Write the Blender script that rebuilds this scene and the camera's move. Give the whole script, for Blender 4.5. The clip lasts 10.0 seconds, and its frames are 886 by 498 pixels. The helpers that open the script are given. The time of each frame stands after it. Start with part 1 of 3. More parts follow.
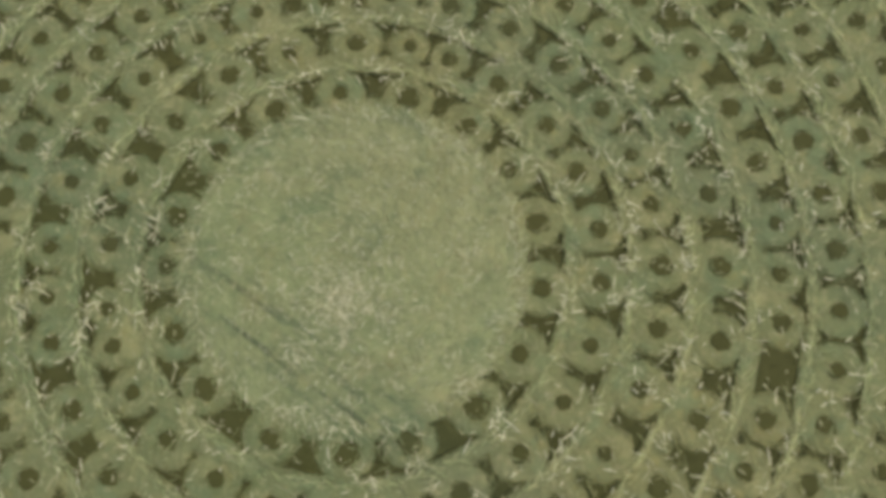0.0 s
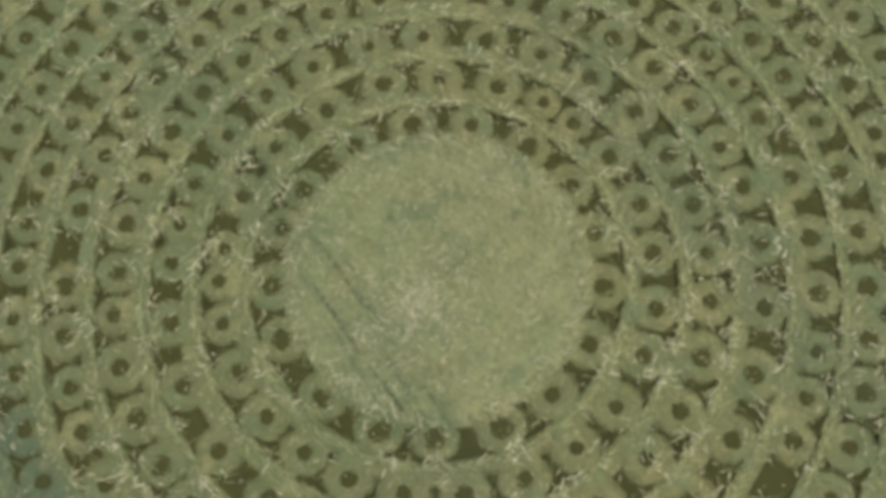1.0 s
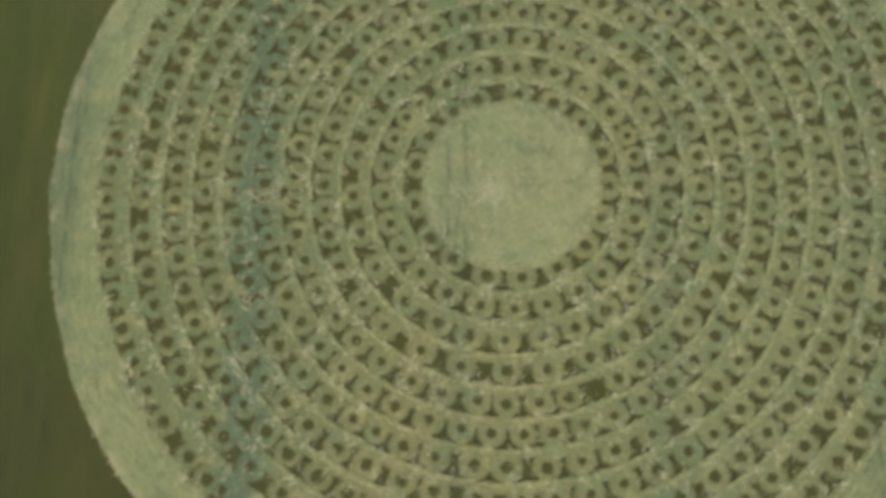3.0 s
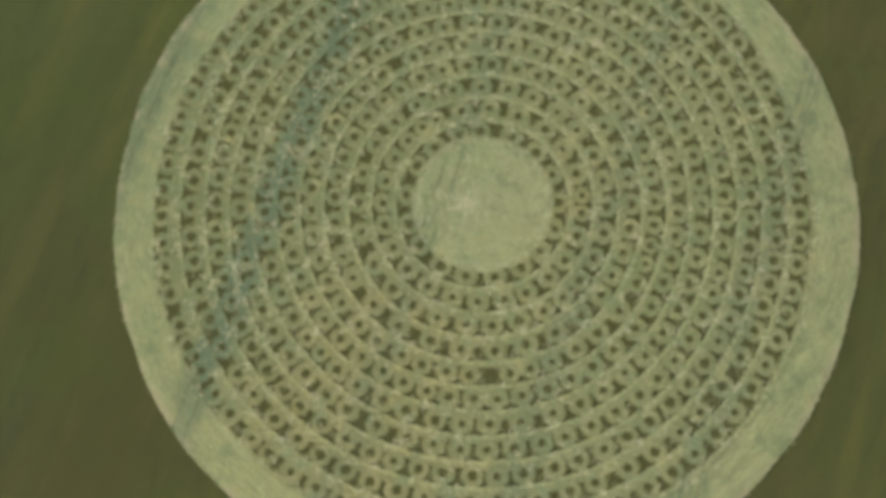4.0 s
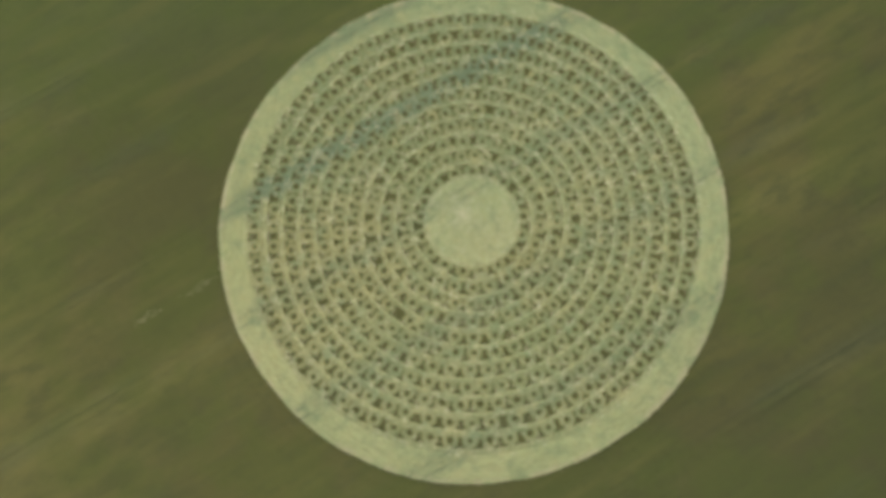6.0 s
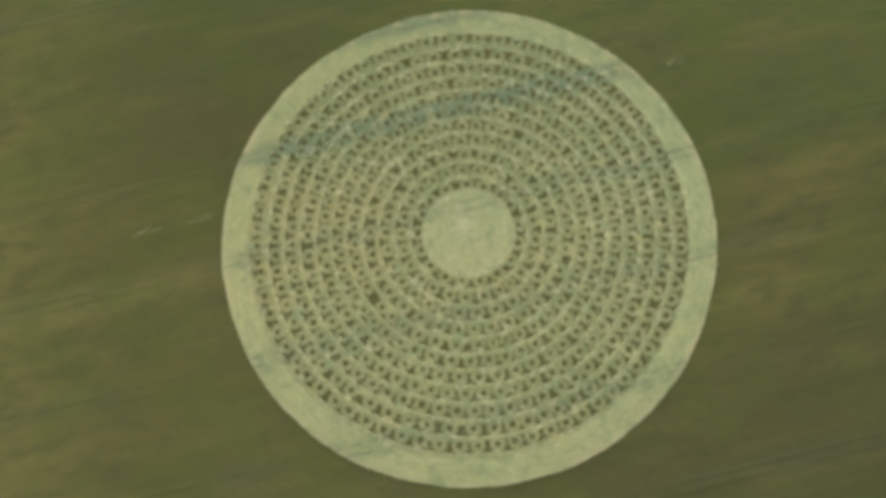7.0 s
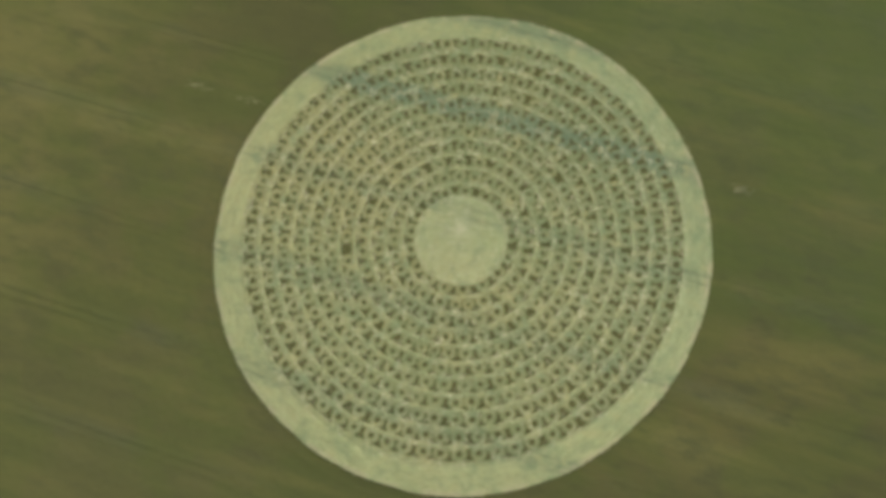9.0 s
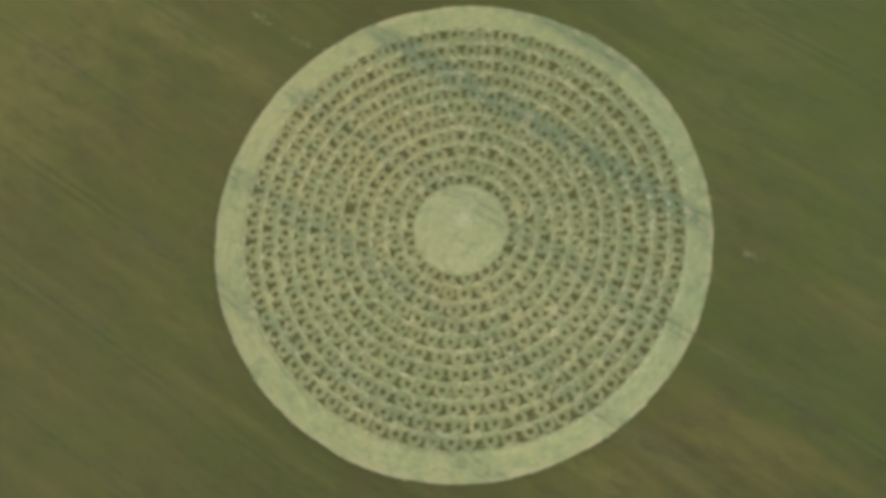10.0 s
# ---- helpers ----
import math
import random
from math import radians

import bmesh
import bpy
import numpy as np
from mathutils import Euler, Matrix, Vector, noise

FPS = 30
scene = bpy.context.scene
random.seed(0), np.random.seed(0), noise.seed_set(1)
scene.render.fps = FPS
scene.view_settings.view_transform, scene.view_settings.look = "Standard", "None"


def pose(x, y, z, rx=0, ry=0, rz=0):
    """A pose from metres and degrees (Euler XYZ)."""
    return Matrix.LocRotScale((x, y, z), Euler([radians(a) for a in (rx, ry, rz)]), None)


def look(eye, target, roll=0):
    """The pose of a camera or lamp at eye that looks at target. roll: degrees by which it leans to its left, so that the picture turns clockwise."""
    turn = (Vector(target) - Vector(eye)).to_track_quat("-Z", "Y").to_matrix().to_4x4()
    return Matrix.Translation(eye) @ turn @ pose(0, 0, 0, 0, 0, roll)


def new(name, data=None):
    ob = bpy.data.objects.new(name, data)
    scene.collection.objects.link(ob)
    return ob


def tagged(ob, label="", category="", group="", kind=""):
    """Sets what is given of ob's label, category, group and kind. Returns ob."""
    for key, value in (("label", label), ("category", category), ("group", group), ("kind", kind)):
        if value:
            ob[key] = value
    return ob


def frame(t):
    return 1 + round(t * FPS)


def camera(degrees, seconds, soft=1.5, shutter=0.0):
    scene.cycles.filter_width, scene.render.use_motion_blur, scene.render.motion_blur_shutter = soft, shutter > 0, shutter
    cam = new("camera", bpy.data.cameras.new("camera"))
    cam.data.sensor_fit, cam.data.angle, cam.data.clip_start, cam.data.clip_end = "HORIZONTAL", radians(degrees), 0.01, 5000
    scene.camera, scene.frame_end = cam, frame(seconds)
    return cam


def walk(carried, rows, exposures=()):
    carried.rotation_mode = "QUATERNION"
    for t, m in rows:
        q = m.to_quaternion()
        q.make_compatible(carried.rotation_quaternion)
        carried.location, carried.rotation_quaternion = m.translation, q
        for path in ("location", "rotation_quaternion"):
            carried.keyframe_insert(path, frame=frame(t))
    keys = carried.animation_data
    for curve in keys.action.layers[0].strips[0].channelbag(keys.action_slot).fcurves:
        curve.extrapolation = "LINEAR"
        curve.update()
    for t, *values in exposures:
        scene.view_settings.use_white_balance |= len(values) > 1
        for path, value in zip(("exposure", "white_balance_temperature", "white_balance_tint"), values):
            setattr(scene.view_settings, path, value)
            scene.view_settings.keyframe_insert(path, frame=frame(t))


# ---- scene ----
cam = camera(45.99, 10.0, soft=4.6)
ROWS = (  # seconds, place in metres, turn in degrees
    (0, -12.45, 10.03, 51.13, 17.571, 0.130, -143.757),
    (0.5, -13.68, 8.32, 50.51, 16.512, 0.752, -134.783),
    (1, -15.52, 9.11, 57.79, 18.712, 1.726, -125.410),
    (1.5, -20.59, 8.47, 66.58, 18.201, 1.336, -117.332),
    (2, -22.82, 8.61, 77.77, 14.775, 0.518, -108.464),
    (2.5, -28.90, 3.89, 87.31, 16.612, 2.385, -99.326),
    (2.7, -30.36, 2.87, 91.51, 15.601, 2.822, -94.963),
    (3.8, -32.77, -5.59, 122.50, 12.630, 0.926, -74.295),
    (4, -33.11, -8.37, 127.87, 12.608, 0.897, -70.483),
    (4.5, -33.40, -15.67, 141.27, 11.413, 0.773, -61.616),
    (5, -31.00, -25.28, 156.35, 11.650, 2.700, -50.900),
    (5.5, -26.10, -35.65, 171.28, 11.840, 2.840, -40.700),
    (6, -21.20, -45.55, 186.15, 13.630, 3.125, -30.670),
    (6.2, -19.00, -48.83, 191.05, 14.480, 2.600, -27.070),
    (7.3, -5.01, -53.75, 190.84, 15.164, 2.378, -9.012),
    (7.5, -1.59, -53.74, 190.54, 15.064, 2.288, -6.151),
    (8, 7.60, -53.18, 190.01, 14.993, 2.786, 1.917),
    (8.5, 17.66, -51.21, 189.80, 15.353, 3.583, 9.900),
    (9, 28.11, -47.70, 189.21, 15.455, 4.524, 17.938),
    (9.5, 38.50, -43.19, 188.25, 15.663, 5.153, 25.703),
    (10, 48.65, -38.40, 186.76, 16.437, 6.463, 34.507),
)
EXPOSURES = [(0, 0.27), (2.5, 0.32), (4.0, 0.50), (5.5, 0.71), (10, 0.70)]
walk(cam, [(t, pose(*p)) for t, *p in ROWS], EXPOSURES)


# ---- light ----
def daylight():
    w = bpy.data.worlds.new("sky")
    scene.world = w
    w.use_nodes = True
    nt = w.node_tree
    sky = nt.nodes.new("ShaderNodeTexSky")
    sky.sky_type, sky.sun_disc = "NISHITA", False
    sky.sun_elevation, sky.sun_rotation = radians(52), radians(200)
    sky.air_density, sky.dust_density = 1.0, 4.0
    bg = nt.nodes["Background"]
    bg.inputs["Strength"].default_value = 0.15
    nt.links.new(sky.outputs[0], bg.inputs["Color"])
    lamp = bpy.data.lights.new("sun", "SUN")
    lamp.energy, lamp.angle, lamp.color = SUN, radians(45), (1.0, 0.96, 0.84)
    sun = new("sun", lamp)
    el, az = radians(52), radians(200)
    d = Vector((math.sin(az) * math.cos(el), math.cos(az) * math.cos(el), math.sin(el)))
    sun.matrix_world = look(d * 300, (0, 0, 0))


SUN = 0.6
daylight()

# ---- plan, in metres ----
RIM = 47.0                    # edge of the laid crop
HEART = 8.5                   # open disc in the middle
PATTERN = Vector((0.4, 0.35))  # middle of the nest rings
OUTER = Vector((0.2, 0.7))     # middle of the outermost ring
TRAM_Y, TRAM_STEP, GAUGE = 5.7, 20.05, 1.68   # wheel tracks run along x
TOP = 0.50                    # height of the standing crop


# ---- materials ----
class Nodes:
    """Short hand for a node material."""

    def __init__(self, name, rough=0.9):
        self.mat = bpy.data.materials.new(name)
        self.mat.use_nodes = True
        self.nt = self.mat.node_tree
        self.bsdf = self.nt.nodes["Principled BSDF"]
        self.bsdf.inputs["Roughness"].default_value = rough
        self.bsdf.inputs["Specular IOR Level"].default_value = 0.15
        geo = self.nt.nodes.new("ShaderNodeNewGeometry")
        self.place, self.island = geo.outputs["Position"], geo.outputs["Random Per Island"]
        split = self.nt.nodes.new("ShaderNodeSeparateXYZ")
        self.nt.links.new(self.place, split.inputs[0])
        self.x, self.y, self.z = split.outputs

    def put(self, socket, value):
        if isinstance(value, bpy.types.NodeSocket):
            self.nt.links.new(value, socket)
        elif isinstance(value, tuple):
            socket.default_value = (*value, 1)
        else:
            socket.default_value = value

    def math(self, op, a, b=0.0, c=0.0):
        n = self.nt.nodes.new("ShaderNodeMath")
        n.operation = op
        for s, v in zip(n.inputs, (a, b, c)):
            self.put(s, v)
        return n.outputs[0]

    def ramp(self, v, lo, hi, a=0.0, b=1.0):
        n = self.nt.nodes.new("ShaderNodeMapRange")
        n.interpolation_type = "SMOOTHSTEP"
        for s, q in zip(n.inputs, (v, lo, hi, a, b)):
            self.put(s, q)
        return n.outputs[0]

    def noise(self, scale, stretch=(1, 1, 1), detail=4.0, rough=0.55, turn=0.0):
        m = self.nt.nodes.new("ShaderNodeMapping")
        m.inputs["Scale"].default_value = stretch
        m.inputs["Rotation"].default_value = (0, 0, turn)
        self.nt.links.new(self.place, m.inputs["Vector"])
        n = self.nt.nodes.new("ShaderNodeTexNoise")
        n.inputs["Scale"].default_value, n.inputs["Detail"].default_value, n.inputs["Roughness"].default_value = scale, detail, rough
        self.nt.links.new(m.outputs[0], n.inputs["Vector"])
        return n.outputs["Fac"]

    def mix(self, f, a, b):
        n = self.nt.nodes.new("ShaderNodeMix")
        n.data_type = "RGBA"
        self.put(n.inputs[0], f)
        self.put(n.inputs[6], a)
        self.put(n.inputs[7], b)
        return n.outputs[2]

    def bump(self, v, strength, distance):
        n = self.nt.nodes.new("ShaderNodeBump")
        n.inputs["Strength"].default_value, n.inputs["Distance"].default_value = strength, distance
        self.nt.links.new(v, n.inputs["Height"])
        self.nt.links.new(n.outputs[0], self.bsdf.inputs["Normal"])

    def tram(self):
        """Distance from the middle line of the nearest pair of wheel tracks."""
        v = self.math("FLOORED_MODULO", self.math("ADD", self.y, TRAM_STEP / 2 - TRAM_Y), TRAM_STEP)
        return self.math("ABSOLUTE", self.math("SUBTRACT", v, TRAM_STEP / 2))

    def colour(self, c):
        self.nt.links.new(c, self.bsdf.inputs["Base Color"])
        return self.mat


def laid_crop(name, pale=0.0, track=1.0, single=0.45, yellow=0.45):
    """Flattened crop: pale straw and greyish green, greener and darker along the wheel tracks."""
    n = Nodes(name)
    big, mid, fine = n.noise(0.055, detail=3), n.noise(0.6, detail=5), n.noise(9.0, detail=3)
    green, straw = (0.262, 0.311, 0.112), (0.350, 0.364, 0.143)
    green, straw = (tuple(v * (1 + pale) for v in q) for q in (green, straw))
    c = n.mix(n.ramp(n.math("ADD", n.math("MULTIPLY", big, 0.65), n.math("MULTIPLY", mid, 0.35)), 0.40, 0.60), green, straw)
    zone = n.noise(0.045, (0.7, 1, 1), detail=2)
    c = n.mix(n.math("MULTIPLY", n.ramp(zone, 0.52, 0.64), yellow), c, tuple(v * (1 + pale) for v in (0.375, 0.350, 0.115)))
    c = n.mix(n.math("MULTIPLY", n.ramp(fine, 0.5, 0.75), 0.35), c, (0.46, 0.43, 0.24))
    c = n.mix(n.math("MULTIPLY", n.ramp(n.island, 0.0, 1.0), single), c, n.mix(n.ramp(n.island, 0.55, 1.0), (0.20, 0.225, 0.10), (0.50, 0.46, 0.27)))
    ripe = n.math("MULTIPLY", n.ramp(n.x, -5.0, -18.0), n.ramp(n.math("ABSOLUTE", n.math("SUBTRACT", n.y, 5.0)), 19.0, 7.0))
    c = n.mix(n.math("MULTIPLY", ripe, yellow * 1.1), c, tuple(v * (1 + pale) for v in (0.400, 0.362, 0.135)))
    fresh = n.ramp(n.math("ADD", n.x, n.math("MULTIPLY", n.y, 0.5)), 8.0, 45.0, 0.0, 0.40)
    c = n.mix(fresh, c, tuple(v * (1 + pale) for v in (0.262, 0.325, 0.160)))
    c = n.mix(0.35 - 0.6 * yellow, c, tuple(v * (1 + pale) for v in (0.325, 0.350, 0.196)))
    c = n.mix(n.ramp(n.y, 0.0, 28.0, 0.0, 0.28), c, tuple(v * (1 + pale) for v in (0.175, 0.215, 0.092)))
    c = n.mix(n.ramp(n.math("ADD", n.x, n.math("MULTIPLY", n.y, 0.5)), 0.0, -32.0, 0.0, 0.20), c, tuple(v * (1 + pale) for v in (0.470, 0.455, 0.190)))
    near = n.tram()
    wob = n.math("ADD", near, n.math("MULTIPLY", n.math("SUBTRACT", n.noise(0.22, detail=6, rough=0.65), 0.5), 4.5))
    band = n.ramp(wob, 3.5, 0.9)
    far = n.math("POWER", n.math("ADD", n.math("MULTIPLY", n.x, n.x), n.math("MULTIPLY", n.y, n.y)), 0.5)
    worn = n.ramp(n.math("ABSOLUTE", n.math("SUBTRACT", n.y, 25.4)), 9.0, 3.0, 0.24, 0.72)
    worn = n.math("MULTIPLY", worn, n.math("MULTIPLY", n.ramp(far, 44.0, 40.5, 0.62, 1.0), n.ramp(far, 7.5, 9.5, 0.3, 1.0)))
    worn = n.math("ADD", worn, n.ramp(n.math("ABSOLUTE", n.math("SUBTRACT", n.y, 45.8)), 6.0, 2.0, 0.0, 0.30))
    c = n.mix(n.math("MULTIPLY", n.math("MULTIPLY", band, worn), track), c, (0.090, 0.134, 0.078))
    rut = n.ramp(n.math("ABSOLUTE", n.math("SUBTRACT", near, GAUGE / 2)), 0.24, 0.06)
    streak = n.math("MULTIPLY", n.ramp(n.noise(1.7, (0.16, 1, 1), detail=5, rough=0.65), 0.49, 0.63), n.ramp(near, 2.3, 1.2))
    c = n.mix(n.math("MULTIPLY", n.math("MULTIPLY", streak, 0.70 * track), n.ramp(n.math("ABSOLUTE", n.math("SUBTRACT", far, 25.0)), 15.0, 17.0, 0.2, 1.0)), c, (0.135, 0.175, 0.088))
    c = n.mix(n.math("MULTIPLY", n.math("MULTIPLY", n.math("MULTIPLY", rut, n.ramp(n.noise(0.9, (0.35, 1, 1), detail=5), 0.42, 0.58)), 0.88 * track), n.ramp(n.math("ABSOLUTE", n.math("SUBTRACT", far, 25.0)), 15.0, 17.0, 0.15, 1.0)), c, (0.122, 0.148, 0.072))
    blot = n.noise(0.34, detail=6, rough=0.65)
    c = n.mix(n.math("MULTIPLY", n.ramp(blot, 0.50, 0.66), 0.55), c, (0.172, 0.228, 0.106))
    c = n.mix(n.math("MULTIPLY", n.ramp(blot, 0.47, 0.34), 0.42), c, (0.38, 0.355, 0.150))
    rust = n.noise(0.55, detail=4, rough=0.7)
    c = n.mix(n.math("MULTIPLY", n.ramp(rust, 0.56, 0.68), 0.30 * min(1.0, yellow * 2.2)), c, (0.355, 0.300, 0.095))
    speck = n.noise(2.6, detail=6, rough=0.75)
    c = n.mix(n.math("MULTIPLY", n.ramp(speck, 0.50, 0.68), 0.48), c, (0.16, 0.20, 0.085))
    c = n.mix(n.math("MULTIPLY", n.ramp(speck, 0.46, 0.34), 0.45), c, (0.44, 0.39, 0.20))
    c = n.mix(n.math("MULTIPLY", n.ramp(far, 45.7, 46.9), n.ramp(blot, 0.58, 0.42, 0.0, 0.5)), c, (0.42, 0.37, 0.22))
    n.bump(n.math("ADD", mid, n.math("MULTIPLY", fine, 0.4)), 0.5, 0.12)
    return n.colour(c)


def standing_crop(name, field=False, body=(0.078, 0.078, 0.0220)):
    """Green to ripening crop, in long drifts along the drill rows."""
    n = Nodes(name, 0.85)
    drift = n.noise(0.022, (0.22, 1, 1), detail=5, rough=0.6)
    row = n.noise(0.16, (0.07, 1, 1), detail=4, rough=0.6)
    spot, fine, clump = n.noise(0.05, detail=5, rough=0.6), n.noise(3.0, detail=5, rough=0.7), n.noise(0.33, (0.45, 1, 1), detail=4, rough=0.65)
    green, olive, ripe = (0.058, 0.070, 0.0185), (0.073, 0.069, 0.0190), (0.118, 0.112, 0.031)
    c = n.mix(n.ramp(n.math("ADD", n.math("MULTIPLY", drift, 0.6), n.math("MULTIPLY", spot, 0.4)), 0.40, 0.60), green, olive)
    c = n.mix(n.math("MULTIPLY", n.ramp(n.math("ADD", n.math("MULTIPLY", row, 0.6), n.math("MULTIPLY", drift, 0.4)), 0.46, 0.66), 0.8), c, ripe)
    lane = n.noise(0.55, (0.05, 1, 1), detail=4, rough=0.6)
    c = n.mix(n.math("MULTIPLY", n.ramp(lane, 0.48, 0.68), 0.34), c, (0.108, 0.103, 0.033))
    c = n.mix(n.math("MULTIPLY", n.ramp(lane, 0.46, 0.32), 0.5), c, (0.048, 0.056, 0.020))
    c = n.mix(n.math("MULTIPLY", n.ramp(clump, 0.44, 0.66), 0.7), c, (0.052, 0.055, 0.020))
    c = n.mix(n.math("MULTIPLY", n.ramp(fine, 0.35, 0.7), 0.35), c, (0.05, 0.052, 0.018))
    c = n.mix(0.0 if field else n.math("ADD", n.math("MULTIPLY", n.island, 0.35), 0.50), c, body)
    if not field:
        c = n.mix(n.math("MULTIPLY", n.ramp(n.noise(0.42, detail=3), 0.54, 0.74), 0.25), c, (0.125, 0.120, 0.040))
        c = n.mix(n.ramp(n.tram(), 2.4, 0.6, 0.0, 0.25), c, (0.066, 0.080, 0.034))
    if field:
        c = n.mix(n.math("MULTIPLY", n.ramp(n.noise(0.07, (0.4, 1, 1), detail=6, rough=0.65), 0.50, 0.64), 0.40), c, (0.076, 0.066, 0.023))
        c = n.mix(n.math("MULTIPLY", n.math("MULTIPLY", n.ramp(n.x, 10.0, -70.0), n.ramp(n.noise(0.10, (0.12, 1, 1), detail=6, rough=0.65), 0.52, 0.64)), 0.38), c, (0.148, 0.144, 0.042))
        c = n.mix(n.ramp(n.math("SUBTRACT", n.x, n.y), 55.0, 130.0, 0.0, 0.66), c, (0.047, 0.0480, 0.0170))
        for px, py, wide, much in ((-20.0, 56.0, 46.0, 0.60), (-66.0, -36.0, 30.0, 0.35), (-70.0, 16.0, 22.0, 0.30), (-46.0, 38.0, 34.0, 0.60)):
            dx, dy = n.math("SUBTRACT", n.x, px), n.math("SUBTRACT", n.y, py)
            away = n.math("SQRT", n.math("ADD", n.math("MULTIPLY", dx, dx), n.math("MULTIPLY", dy, dy)))
            away = n.math("ADD", away, n.math("MULTIPLY", n.math("SUBTRACT", row, 0.5), 40.0))
            c = n.mix(n.ramp(away, wide, wide * 0.3, 0.0, much), c, (0.049, 0.0500, 0.0158))
        c = n.mix(n.ramp(n.y, -22.0, -66.0, 0.0, 0.42), c, (0.050, 0.0485, 0.0165))
        side = n.ramp(n.math("ADD", n.x, n.math("MULTIPLY", n.y, 0.25)), -95.0, 95.0)
        c = n.mix(n.ramp(side, 0.52, 0.05, 0.0, 0.20), c, (0.084, 0.076, 0.020))
        c = n.mix(n.math("MULTIPLY", n.ramp(side, 0.45, 0.0), 0.12), c, (0.120, 0.116, 0.036))
        c = n.mix(n.math("MULTIPLY", n.ramp(n.math("ADD", n.y, n.math("MULTIPLY", n.x, 0.35)), 12.0, 78.0), 0.55), c, (0.062, 0.085, 0.024))
        c = n.mix(n.math("MULTIPLY", n.ramp(n.math("ADD", n.x, n.math("MULTIPLY", n.math("SUBTRACT", clump, 0.5), 70.0)), -66.0, -104.0), 0.50), c, (0.122, 0.112, 0.032))
        rut = n.ramp(n.math("ABSOLUTE", n.math("SUBTRACT", n.tram(), GAUGE / 2)), 0.36, 0.12)
        c = n.mix(n.math("MULTIPLY", n.math("MULTIPLY", rut, n.ramp(row, 0.42, 0.56)), 0.12), c, (0.044, 0.050, 0.024))
        c = n.mix(n.math("MULTIPLY", n.ramp(n.tram(), 3.4, 0.8), n.ramp(n.noise(0.05, (0.5, 1, 1), detail=4), 0.46, 0.60, 0.0, 0.22)), c, (0.056, 0.066, 0.034))
        c = n.mix(n.ramp(spot, 0.42, 0.58, 0.34, 0.04), c, (0.058, 0.075, 0.0125))
        c = n.mix(n.ramp(clump, 0.50, 0.72, 0.0, 0.14), c, (0.040, 0.043, 0.0130))
        c = n.mix(n.ramp(n.noise(0.13, (0.16, 1, 1), detail=5, rough=0.65), 0.50, 0.68, 0.0, 0.26), c, (0.120, 0.108, 0.029))
        n.bump(n.math("ADD", n.math("MULTIPLY", fine, 0.5), row), 0.6, 0.25)
    return n.colour(c)


def bleached():
    """Sun-bleached loose straw, whitish to beige, each stalk a little different."""
    n = Nodes("bleached straw", 0.8)
    c = n.mix(n.ramp(n.island, 0.25, 1.0), (0.36, 0.36, 0.175), (0.72, 0.68, 0.43))
    c = n.mix(n.math("MULTIPLY", n.noise(0.9, detail=3), 0.45), c, (0.42, 0.40, 0.22))
    return n.colour(c)


def bare_soil():
    n = Nodes("soil", 0.95)
    c = n.mix(n.noise(0.4), (0.07, 0.055, 0.032), (0.10, 0.085, 0.05))
    n.bump(n.noise(5.0), 0.6, 0.05)
    return n.colour(c)


# NEST is darker: greener stirred crop, with part of its shade in the colour
LAID, NEST, SWIRL, PALE, STRAW, STAND, THIN, FIELD, SOIL = laid_crop("laid crop", 0.03, 1.0, 0.16, 0.1), laid_crop("shaded nest crop", -0.45, 1.0, 0.12), laid_crop("swirled nest stalks", -0.32, 1.0, 0.38), laid_crop("pale laid stalks", 0.28, 0.8, 0.45, 0.28), bleached(), standing_crop("standing crop"), standing_crop("thin standing crop", body=(0.190, 0.196, 0.070)), standing_crop("field crop", True), bare_soil()


# ---- building blocks ----
def mesh_of(name, parts, mats):
    """One mesh from (vertices, faces of one width, material slot) blocks."""
    vs, loops, starts, totals, slots, base, pos = [], [], [], [], [], 0, 0
    for v, f, slot in parts:
        v, f = np.asarray(v, np.float32).reshape(-1, 3), np.asarray(f, np.int32)
        vs.append(v)
        loops.append((f + base).ravel())
        starts.append(pos + np.arange(len(f)) * f.shape[1])
        totals.append(np.full(len(f), f.shape[1]))
        slots.append(np.full(len(f), slot))
        base += len(v)
        pos += f.size
    v, l = np.concatenate(vs), np.concatenate(loops).astype(np.int32)
    me = bpy.data.meshes.new(name)
    me.vertices.add(len(v))
    me.vertices.foreach_set("co", v.ravel())
    me.loops.add(len(l))
    me.loops.foreach_set("vertex_index", l)
    s = np.concatenate(starts).astype(np.int32)
    me.polygons.add(len(s))
    me.polygons.foreach_set("loop_start", s)
    me.polygons.foreach_set("loop_total", np.concatenate(totals).astype(np.int32))
    for m in mats:
        me.materials.append(m)
    me.polygons.foreach_set("material_index", np.concatenate(slots).astype(np.int32))
    me.update(calc_edges=True)
    me.validate()
    return me


def part(name, me, parent=None, label="", place=None):
    ob = new(name, me)
    ob.parent = parent
    if place is not None:
        ob.matrix_basis = place
    return tagged(ob, label)


rng = np.random.default_rng(7)


